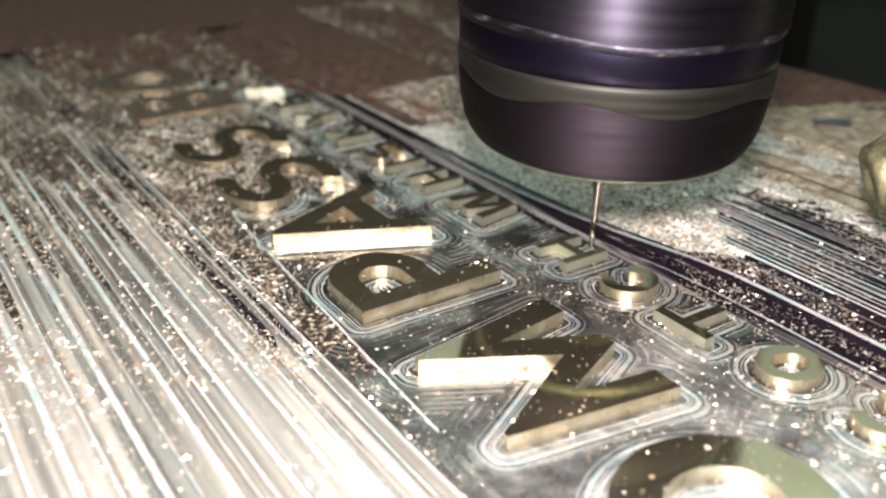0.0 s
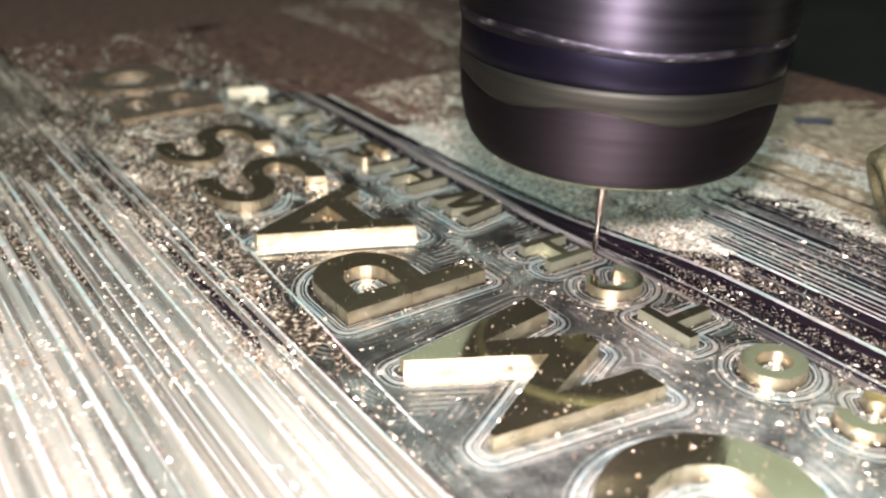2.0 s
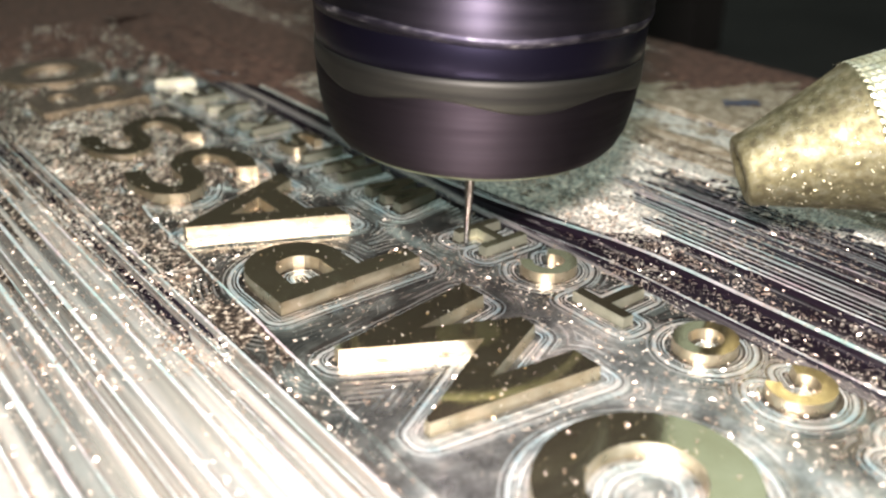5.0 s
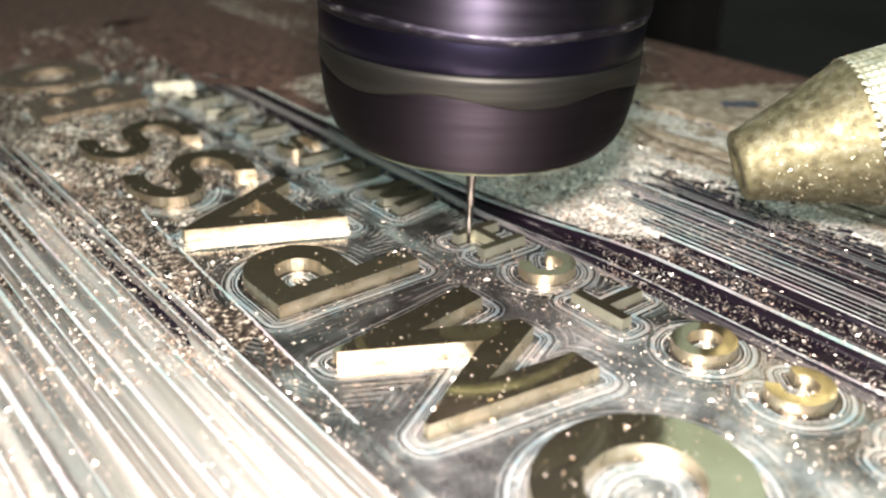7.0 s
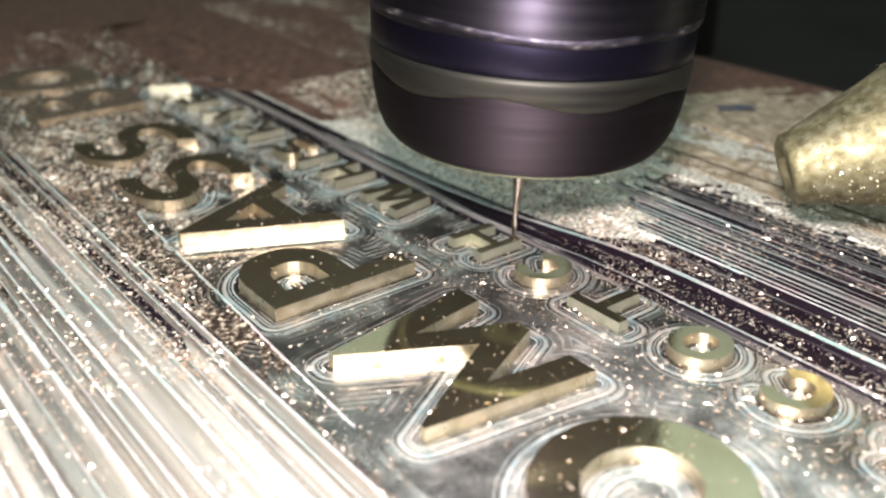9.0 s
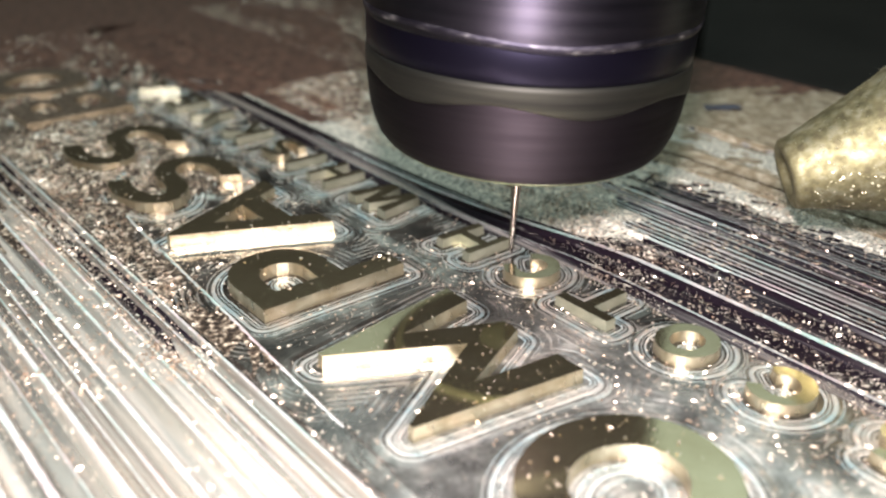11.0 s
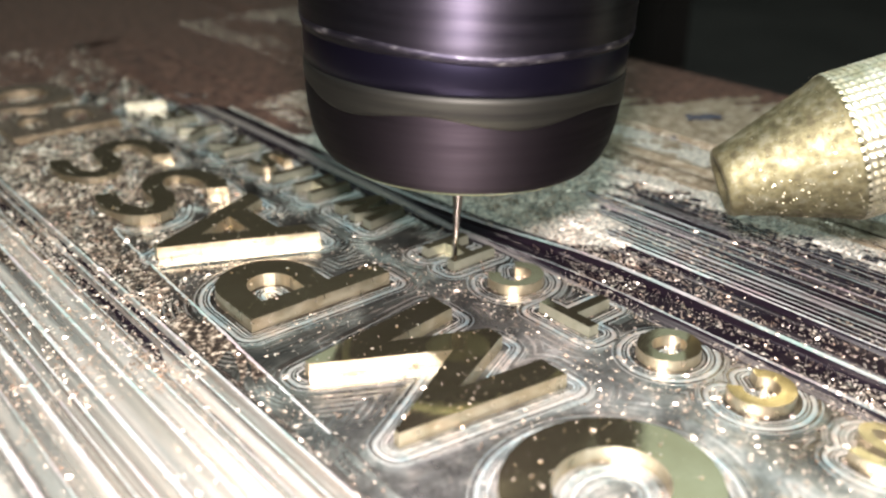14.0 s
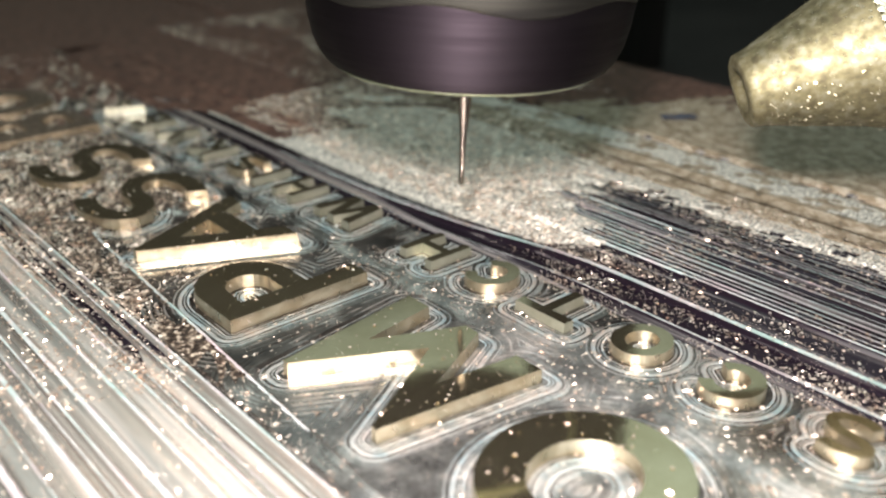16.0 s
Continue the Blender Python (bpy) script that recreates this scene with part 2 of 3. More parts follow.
mat_cone = metal("dull_nozzle_brass", [(0.34, (0.09, 0.08, 0.048)), (0.5, (0.135, 0.124, 0.07)), (0.66, (0.18, 0.172, 0.12))], (1.8, 1.8, 1.8), [(0.34, grey(0.50)), (0.66, grey(0.74))], (1.2, 1.2, 1.2), 0.5, (3.4, 3.4, 3.4), 0.05, 0.95)
mat_hose, nodes, links, b = material("green_hose")
v = coords(nodes, links, (1, 1, 1))
links.new(ramp(nodes, links, noise_tex(nodes, links, v, 0.6), [(0.3, (0.14, 0.27, 0.19)), (0.7, (0.24, 0.38, 0.29))]), b.inputs["Base Color"])
b.inputs["Roughness"].default_value = 0.3
mat_dark, nodes, links, b = material("dark_machine_paint")
v = coords(nodes, links, (1, 1, 1))
links.new(ramp(nodes, links, noise_tex(nodes, links, v, 0.05), [(0.3, (0.006, 0.005, 0.0045)), (0.7, (0.013, 0.011, 0.010))]), b.inputs["Base Color"])
b.inputs["Roughness"].default_value = 0.7
b.inputs["Specular IOR Level"].default_value = 0.12

# ---- mesh helpers ----


def link(name, verts, faces, mats, parent=None, label="", smooth=False, index=None):
    me = bpy.data.meshes.new(name)
    me.from_pydata([(x * MM, y * MM, z * MM) for x, y, z in verts], [], faces)
    for m in mats:
        me.materials.append(m)
    if index is not None:
        me.polygons.foreach_set("material_index", index)
    if smooth:
        me.polygons.foreach_set("use_smooth", [True] * len(me.polygons))
    me.update()
    ob = new(name, me)
    ob.parent = parent
    if label:
        ob["label"] = label
    return ob


def sheet(name, xs, ys, height, mat, parent, label="", ridge=None, path=None, bent=""):
    S, Y = np.meshgrid(xs, ys)
    X = S + bend(S, Y) if bent else S
    Z = height(S, Y) if bent == "passes" else height(X, Y)
    n, k = len(xs), len(ys)
    verts = np.stack([X.ravel(), Y.ravel(), Z.ravel()], 1).tolist()
    i = (np.arange(k - 1)[:, None] * n + np.arange(n - 1)[None, :]).ravel()
    faces = np.stack([i, i + 1, i + n + 1, i + n], 1).tolist()
    index = None
    if ridge is not None:
        K = S if bent == "passes" else X
        index = ridge((K[:-1, :-1] + K[1:, 1:]) / 2, (Y[:-1, :-1] + Y[1:, 1:]) / 2).astype(int).ravel().tolist()
    ob = link(name, verts, faces, [mat, mat_ridge, mat_sand, mat_dust, mat_margin, mat_border, mat_caked] if ridge else [mat], parent, label, True, index)
    if path is not None:
        ob.data.attributes.new("path", "FLOAT", "POINT").data.foreach_set("value", path(X, Y).ravel())
        # 1 where the floor takes the paler colour that stands for the mirrored ceiling
        ob.data.attributes.new("near_lit", "FLOAT", "POINT").data.foreach_set("value", ((1 - step(Y + 0.9 * np.sin(X * 0.8) + 0.4 * (34 - X), 28.0, 44.0)) * (1 - 0.85 * step(X + 0.4 * np.sin(Y * 0.9), 33.6, 36.2))).ravel())
    return ob


def lathe(profile, steps=96, wave=None):
    """Rings round z from (radius, z) pairs; wave(k, angle) adds to a ring's height."""
    verts, faces = [], []
    for k, (r, z) in enumerate(profile):
        for s in range(steps):
            a = 2 * math.pi * s / steps
            verts.append((r * math.cos(a), r * math.sin(a), z + (wave(k, a) if wave else 0)))
    for k in range(len(profile) - 1):
        for s in range(steps):
            s2 = (s + 1) % steps
            faces.append((k * steps + s, k * steps + s2, (k + 1) * steps + s2, (k + 1) * steps + s))
    faces.append(tuple(range(steps))[::-1])
    faces.append(tuple((len(profile) - 1) * steps + s for s in range(steps)))
    return verts, faces


# ---- letter shapes: unit height, u along the reading direction, w up ----


def arc(cu, cw, ru, rw, a0, a1, n=20):
    return [(cu + ru * math.cos(radians(a0 + (a1 - a0) * i / n)), cw + rw * math.sin(radians(a0 + (a1 - a0) * i / n))) for i in range(n + 1)]


def stroke(line, half):
    """The outline of a stroke of constant width along a line."""
    left, right = [], []
    for i, (u, w) in enumerate(line):
        a, b2 = line[max(i - 1, 0)], line[min(i + 1, len(line) - 1)]
        d = math.hypot(b2[0] - a[0], b2[1] - a[1])
        nu, nw = -(b2[1] - a[1]) / d * half, (b2[0] - a[0]) / d * half
        left.append((u + nu, w + nw))
        right.append((u - nu, w - nw))
    return left + right[::-1]


def glyph(ch, wide, bold):
    """Outer loop and holes of a bold sans-serif capital, wide times as wide as it is high."""
    s, h = bold, bold / 2
    if ch == "O":
        return [arc(wide / 2, 0.5, wide / 2, 0.52, 0, 360, 48)[:-1], arc(wide / 2, 0.5, wide / 2 - s, 0.52 - s, 0, 360, 48)[:-1]]
    if ch == "C":
        return [arc(wide / 2, 0.5, wide / 2, 0.52, 38, 322, 40) + arc(wide / 2, 0.5, wide / 2 - s, 0.52 - s, 322, 38, 40)]
    if ch == "I":
        return [[(0, 0), (s, 0), (s, 1), (0, 1)]]
    if ch == "L":
        return [[(0, 0), (wide, 0), (wide, s), (s, s), (s, 1), (0, 1)]]
    if ch == "T":
        m = wide / 2
        return [[(m - h, 0), (m + h, 0), (m + h, 1 - s), (wide, 1 - s), (wide, 1), (0, 1), (0, 1 - s), (m - h, 1 - s)]]
    if ch == "H":
        return [[(0, 0), (s, 0), (s, 0.5 - h), (wide - s, 0.5 - h), (wide - s, 0), (wide, 0), (wide, 1), (wide - s, 1), (wide - s, 0.5 + h), (s, 0.5 + h), (s, 1), (0, 1)]]
    if ch == "M":  # splayed legs, a deep vee and a narrow middle foot
        m = wide / 2
        e, k = 0.145 * wide / 1.13, 0.30 * wide / 1.13
        return [[(0, 0), (s, 0), (m - k, 0.52), (m - 0.055, -0.01), (m + 0.055, -0.01), (m + k, 0.52), (wide - s, 0), (wide, 0), (wide - e, 1), (wide - e - 0.04, 1), (m, 0.31), (e + 0.04, 1), (e, 1)]]
    if ch == "W":
        m, q = wide / 2, wide / 4
        return [[(q - h, 0), (q + h, 0), (m, 0.62), (3 * q - h, 0), (3 * q + h, 0), (wide, 1), (wide - s, 1), (3 * q, 0.36), (m + h * 0.8, 1), (m - h * 0.8, 1), (q, 0.36), (s, 1), (0, 1)]]
    if ch == "A":
        m = wide / 2
        return [[(0, 0), (s * 0.8, 0), (m * 0.53, 0.18), (wide - m * 0.53, 0.18), (wide - s * 0.8, 0), (wide, 0), (m + h * 0.22, 1), (m - h * 0.22, 1)], [(m - 0.16, 0.36), (m + 0.16, 0.36), (m, 0.66)]]
    if ch == "P":
        return [[(0, 0), (s, 0), (s, 0.36)] + arc(wide - 0.32, 0.68, 0.32, 0.32, -90, 90, 16) + [(0, 1)], [(s, 0.53)] + arc(0.33, 0.675, 0.16, 0.15, -80, 80, 12) + [(s, 0.83)]]
    if ch == "B":
        return [[(0, 0)] + arc(wide - 0.29, 0.29, 0.29, 0.29, -90, 70, 12) + arc(wide - 0.3, 0.76, 0.25, 0.24, -60, 90, 12) + [(0, 1)], [(s, 0.15)] + arc(wide - 0.32, 0.28, 0.12, 0.13, -90, 90, 8) + [(s, 0.41)], [(s, 0.6)] + arc(wide - 0.34, 0.72, 0.12, 0.12, -90, 90, 8) + [(s, 0.84)]]
    if ch == "E":
        return [[(0, 0), (wide, 0), (wide, s), (s, s), (s, 0.5 - h), (wide * 0.9, 0.5 - h), (wide * 0.9, 0.5 + h), (s, 0.5 + h), (s, 1 - s), (wide, 1 - s), (wide, 1), (0, 1)]]
    if ch == "K":
        return [[(0, 0), (s, 0), (s, 0.32), (s + 0.1, 0.44), (wide - s * 1.1, 0), (wide, 0), (s + 0.2, 0.58), (wide - 0.03, 1), (wide - s * 1.15, 1), (s, 0.58), (s, 1), (0, 1)]]
    if ch == "Y":
        m = wide / 2
        return [[(m - h, 0), (m + h, 0), (m + h, 0.42), (wide, 1), (wide - s * 1.1, 1), (m, 0.6), (s * 1.1, 1), (0, 1), (m - h, 0.42)]]
    if ch == "S":
        r = wide / 2 - h
        up, down = arc(wide / 2, 0.735, r, 0.27 - h, 50, 266, 18), arc(wide / 2, 0.325, r, 0.31 - h, 86, -130, 18)
        line = up + down
        return [stroke(line, h)]
    return []


def placed(loops, base, y0, high):
    return [[(base - w * high, y0 + u * high) for u, w in loop] for loop in loops]


LETTERS = []  # the loops of every raised letter, in plan
for ch, y0, wide in (("O", 14.0, 0.97), ("M", 25.8, 1.13), ("P", 40.85, 0.70), ("A", 48.8, 0.98), ("S", 58.7, 0.84), ("S", 68.5, 0.84), ("B", 82.6, 0.76), ("O", 91.6, 0.97)):
    LETTERS.append((ch, placed(glyph(ch, wide, {"O": 0.235, "P": 0.165, "M": 0.19, "S": 0.165}.get(ch, 0.215)), 30.95, y0, 9.6), 9.6))
SMALL = 3.45  # the small capitals stand on a line that runs in slightly towards the far end
for ch, y0, wide in (("S", 10.9, 0.86), ("C", 16.9, 0.95), ("O", 22.4, 0.96), ("T", 28.0, 1.12), ("C", 33.8, 0.95), ("H", 39.1, 0.93), ("W", 47.7, 1.3), ("H", 54.85, 0.80),
                     ("I", 59.95, 0.3), ("S", 61.9, 0.95), ("K", 67.9, 0.9), ("Y", 73.4, 0.95), ("E", 79.0, 0.7), ("A", 85.5, 0.9)):
    LETTERS.append((ch, placed(glyph(ch, wide, {"O": 0.225, "C": 0.225, "T": 0.2, "W": 0.26}.get(ch, 0.175)), 39.0 - 0.0358 * (y0 - 22.5), y0 + 0.25, SMALL), SMALL))


def segments():
    a, b2 = [], []
    for ch, loops, high in LETTERS:
        for loop in loops:
            a += loop
            b2 += loop[1:] + loop[:1]
    return np.array(a), np.array(b2)


SEG_A, SEG_B = segments()


def distance(X, Y):
    """How far each place lies from the nearest letter edge."""
    out = np.full(X.size, 99.0)
    px, py = X.ravel(), Y.ravel()
    for (ax, ay), (bx, by) in zip(SEG_A, SEG_B):
        near = np.nonzero((np.abs(py - (ay + by) / 2) < 6) & (np.abs(px - (ax + bx) / 2) < 7))[0]
        if not len(near):
            continue
        dx, dy = bx - ax, by - ay
        qx, qy = px[near], py[near]
        t = np.clip(((qx - ax) * dx + (qy - ay) * dy) / max(dx * dx + dy * dy, 1e-9), 0, 1)
        d = np.hypot(qx - ax - t * dx, qy - ay - t * dy)
        out[near] = np.minimum(out[near], d)
    return out.reshape(X.shape)


def step(v, a, b2):
    t = np.clip((v - a) / (b2 - a), 0, 1)
    return t * t * (3 - 2 * t)


FLOOR = -0.80
rng = np.random.default_rng(4)


def passes(x, places, depth, width):
    """Ridges or grooves along y at the given places."""
    z = np.zeros_like(x)
    for p, d, w in zip(places, depth, width):
        z = z + d * np.exp(-((x - p) / w) ** 2)
    return z


def heap(X, Y):
    """How high the chips lie piled round the far large letters."""
    rough = 0.5 + 0.2 * np.sin(X * 1.7 + Y * 0.6) + 0.2 * np.sin(Y * 1.1 - X * 1.3) + 0.12 * np.sin(X * 4.1 + Y * 2.9) + 0.10 * np.sin(Y * 5.3 - X * 3.7)
    return np.clip(rough, 0, 1) * step(X, 18.5, 20.5) * (1 - step(X, 27.5 + 0.03 * (Y - 60), 30.5 + 0.03 * (Y - 60))) * step(Y, 58.0, 62.0) * (1 - step(Y, 92, 104))


def floor_height(X, Y):
    d = distance(X, Y)
    rings = sum(a * np.clip(1 - np.abs(d - r) / w, 0, 1) for r, a, w in ((0.44, 0.06, 0.07), (0.64, 0.05, 0.05), (0.90, 0.05, 0.08), (1.22, 0.03, 0.05)))
    lane = -0.05 * step(d, 1.25, 1.7)
    swirl = 0.008 * np.sin(d * 20 + 2 * np.sin(Y * 0.5)) * step(d, 0.9, 1.3)
    z = FLOOR + rings + lane + swirl + 0.62 * heap(X, Y) + 0.18 * step(X, 32.2, 33.4)
    z = z + 0.62 * (1 - step(X, 17.6, 18.3)) + 0.16 * np.clip(1 - np.abs(X - 20.45 + 0.05 * (50 - Y)) / 0.16, 0, 1) * step(d, 0.8, 1.0) + 0.8 * step(Y, 106.0, 116.0)
    return z


def floor_kind(X, Y):
    """Dust lies over the far end of the floor."""
    lie = np.sin(X * 1.3 + 0.5 * Y) + np.sin(Y * 0.9 - X * 0.6) + np.sin(X * 3.1 - Y * 1.7)
    d = distance(X, Y)
    edge = 20.45 - 0.05 * (50 - Y)
    lane = (X > 17.75) & (X < edge) & (Y > 37 + 1.5 * lie) & (d > 0.85) & (lie > -0.7)
    ridge = (np.abs(X - edge) < 0.075) & (Y > 30) & (Y < 76) & (d > 0.7)
    return np.where((Y > 94 + 4 * lie) & (d > 0.4), 3, np.where(heap(X, Y) > 0.2 + 0.05 * lie, 6, np.where(ridge, 1, lane * 6)))


LEFT_LINES = ((17.4, 0.09), (16.75, 0.03), (15.6, 0.03), (15.0, 0.10), (13.7, 0.13), (12.0, 0.17), (11.0, 0.06), (10.4, 0.04), (9.7, 0.16), (8.4, 0.06), (7.2, 0.2), (5.6, 0.1), (4.1, 0.25), (2.4, 0.12), (0.6, 0.2), (-1.5, 0.15), (-3.6, 0.2), (-6, 0.2))
RIGHT_LINES = ((40.7, 0.07), (43.35, 0.20), (43.75, 0.03), (46.1, 0.09), (46.5, 0.10), (46.95, 0.14), (47.5, 0.12), (48.1, 0.15), (48.7, 0.10), (49.2, 0.07), (49.9, 0.17), (50.9, 0.04), (51.7, 0.07), (52.5, 0.05), (53.2, 0.06), (53.9, 0.05), (54.6, 0.07))


def bend(X, Y):
    """How far the channel beside the small capitals swings in from its straight near stretch; X counts across the passes."""
    return np.interp(Y, [30, 33, 36, 39, 42, 46, 50, 56, 64], [0, -0.1, -0.45, -1.15, -1.85, -2.5, -2.95, -3.25, -3.35]) * np.interp(X, [30, 39.5, 41, 43.3, 47], [0, 0.45, 0.6, 1, 0])


def across(X, Y):
    """The pass coordinate at a place in plan."""
    s2 = X
    for _ in range(12):
        s2 = 0.5 * s2 + 0.5 * (X - bend(s2, Y))
    return s2


def on_lines(lines):
    def f2(X, Y):
        narrow = np.interp(Y, [30, 46, 60, 66], [1.0, 0.45, 0.3, 0.0])  # the rail thins out where the channel swings in
        wide = np.interp(Y, [18, 36], [0.5, 1.0])  # and the passes beyond it thin out towards the near end
        return np.any([np.abs(X - p) < w * (1.0 if p < 40 else narrow if p < 44 else wide) for p, w in lines], axis=0)
    return f2


def drift_edge(X, Y):
    """How far a place lies inside the drift of fine swarf."""
    return Y - (34.5 + 0.8 * (X - 43) + 2.2 * np.sin(X * 0.9) + 1.4 * np.sin(Y * 0.8 + X * 2.1))


def drift(X, Y):
    """Where the fine swarf lies thick."""
    return (drift_edge(X, Y) > 0) & (X > 44.0)


def right_kind(X, Y):
    far = (Y > 70 + 3 * np.sin(X * 0.5) + 3 * np.sin(Y * 0.6 + X * 0.7) + 14 * (X < 44.2))
    patch = np.sin(X * 2.1 + Y * 0.5) + np.sin(Y * 1.3 - X) + np.sin(Y * 2.9 + X * 3.7)
    band = (X > 55.2 + 0.25 * patch) & (X < 58.0 + 0.1 * patch) & (patch > -1.4)
    gold = X > 57.9 + 0.05 * patch
    slit = np.abs(X - 58.6 + 0.04 * patch) < 0.10 + 0.03 * patch
    lines = on_lines([(p, 0.75 * w) for p, w in RIGHT_LINES])(X, Y)
    return np.where(far, 3, np.where(drift(X, Y) & (X < 58.0), 2, np.where(band, 2, np.where(slit, 4, np.where(gold, 5, lines * 1)))))


def left_kind(X, Y):
    dusty = Y > 65 + 0.9 * X + 6 * np.sin(X * 0.9) + 4 * np.sin(X * 4.3) + 3 * np.sin(Y * 0.4 + X * 1.7)
    # strips in the dip take the margin's near black, a dark reflection as colour
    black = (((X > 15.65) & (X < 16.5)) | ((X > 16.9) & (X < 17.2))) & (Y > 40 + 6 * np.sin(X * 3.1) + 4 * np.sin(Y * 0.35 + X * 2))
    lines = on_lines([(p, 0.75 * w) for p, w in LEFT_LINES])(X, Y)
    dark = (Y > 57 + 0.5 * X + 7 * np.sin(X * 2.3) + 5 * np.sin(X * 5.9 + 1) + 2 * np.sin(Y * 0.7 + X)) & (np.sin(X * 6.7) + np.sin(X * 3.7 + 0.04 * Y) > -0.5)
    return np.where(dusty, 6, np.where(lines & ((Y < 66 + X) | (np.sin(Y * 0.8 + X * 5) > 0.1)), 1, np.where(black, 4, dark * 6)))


LEFT_AT = np.cumsum(rng.uniform(0.7, 2.1, 60)) - 60
LEFT_D = rng.uniform(-0.22, 0.16, 60)
LEFT_W = rng.uniform(0.10, 0.38, 60)


def left_height(X, Y):
    wob = 0.10 * np.sin(Y * 0.09 + X * 0.7)
    z = -0.30 + passes(X + wob, LEFT_AT, LEFT_D, LEFT_W) + 0.05 * np.sin(X * 1.9)
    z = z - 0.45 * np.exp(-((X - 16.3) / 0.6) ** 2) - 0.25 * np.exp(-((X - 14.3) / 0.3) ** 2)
    z = z + sum(0.16 * np.clip(1.3 - np.abs(X - p) / (w + 0.12), 0, 1) for p, w in LEFT_LINES)
    return np.where(X > 17.5, np.minimum(z, -0.3), z)


RIGHT_AT = np.cumsum(rng.uniform(0.5, 1.5, 24)) + 43.4
RIGHT_D = rng.uniform(-0.30, 0.16, 24)
RIGHT_W = rng.uniform(0.10, 0.30, 24)


def right_profile(X, Y):
    """Height over the pass coordinate: the lettering's edge, a ledge, a dark lane, the rail and the passes beyond."""
    z = np.interp(X, [39.0, 40.5, 40.62, 40.78, 40.95, 43.05, 43.15, 43.55, 43.65, 45.8, 46.1], [-0.66, -0.66, -0.52, -0.52, -0.80, -0.85, -0.42, -0.40, -0.58, -0.5, -0.22])
    z = z + 0.30 * step(Y, 44.0, 60.0) * step(X, 40.8, 41.1) * (1 - step(X, 43.0, 43.15))  # the lane is shallower at the far end
    fine = passes(X + 0.05 * np.sin(Y * 0.2), RIGHT_AT, RIGHT_D, RIGHT_W) * step(X, 45.8, 46.4) * (1 - 0.8 * step(drift_edge(X, Y), -1.0, 4.0))
    lies = step(drift_edge(X, Y), -1.0, 4.0)
    heap = lies * (0.25 + 0.10 * np.sin(X * 1.7 + Y * 0.9) * np.sin(Y * 1.3))
    return z + 0.6 * fine + heap * step(X, 44.0, 45.2)


def right_height(X, Y):
    return right_profile(across(X, Y), Y)


# ---- the plate ----
plate = new("engraved_die_plate")
tagged(plate, "brass engraving plate with raised capital letters and milled grooves", "engraving plate")
left_x = np.concatenate([np.linspace(-120, -12, 30), np.arange(-11.8, 17.7, 0.06)])
along = np.concatenate([np.linspace(-120, 8, 12), np.arange(10, 30, 0.5), np.arange(30, 62, 0.25), np.arange(62, 117, 0.8)])
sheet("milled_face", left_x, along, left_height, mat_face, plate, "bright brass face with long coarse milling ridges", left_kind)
right_x = np.concatenate([np.arange(39.5, 50.5, 0.045), np.arange(50.5, 60.1, 0.07)])
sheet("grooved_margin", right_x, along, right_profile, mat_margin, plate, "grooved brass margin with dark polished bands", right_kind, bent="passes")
floor_y = np.concatenate([np.linspace(-120, 4, 6), np.cumsum(0.065 + 0.24 * np.linspace(0, 1, 800) ** 1.6) + 8])
floor_y = np.append(floor_y[floor_y < 115.8], 116.0)
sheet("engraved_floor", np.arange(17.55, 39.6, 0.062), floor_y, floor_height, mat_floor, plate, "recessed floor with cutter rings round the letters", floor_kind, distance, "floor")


def dusty_height(X, Y):
    z = -0.05 + 0.04 * np.sin(X * 0.9 + 0.4 * np.sin(Y * 0.07))
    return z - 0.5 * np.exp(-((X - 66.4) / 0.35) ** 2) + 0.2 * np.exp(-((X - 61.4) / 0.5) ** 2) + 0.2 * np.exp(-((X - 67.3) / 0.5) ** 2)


def border_kind(X, Y):
    edge = 0.25 * np.sin(Y * 0.9) + 0.2 * np.sin(Y * 2.3 + X)
    drifted = (X > 62.2 + edge) & (X < 65.6 + 1.2 * edge) & (Y < 70 + 8 * edge) & (np.sin(X * 1.7 + Y * 0.6) + np.sin(Y * 1.1 - X * 0.9) + np.sin(Y * 2.7 + X * 3) > -0.7)
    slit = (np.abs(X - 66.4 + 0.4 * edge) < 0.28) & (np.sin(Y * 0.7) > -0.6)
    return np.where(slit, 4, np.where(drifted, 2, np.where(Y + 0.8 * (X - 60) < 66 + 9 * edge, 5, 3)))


dusty_y = np.concatenate([np.linspace(-120, 6, 12), np.arange(8, 90, 0.8), np.linspace(92, 320, 40)])
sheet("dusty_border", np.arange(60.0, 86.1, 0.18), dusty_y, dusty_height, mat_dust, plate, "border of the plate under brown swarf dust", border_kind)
sheet("dusty_end", np.concatenate([np.linspace(-120, 38, 40), np.linspace(38.5, 60, 40)]), np.linspace(116, 320, 60), lambda X, Y: -0.05 + 0.1 * np.sin(Y * 0.8) * np.exp(-((Y - 122) / 6) ** 2), mat_dust, plate, "far end of the plate under brown dust")


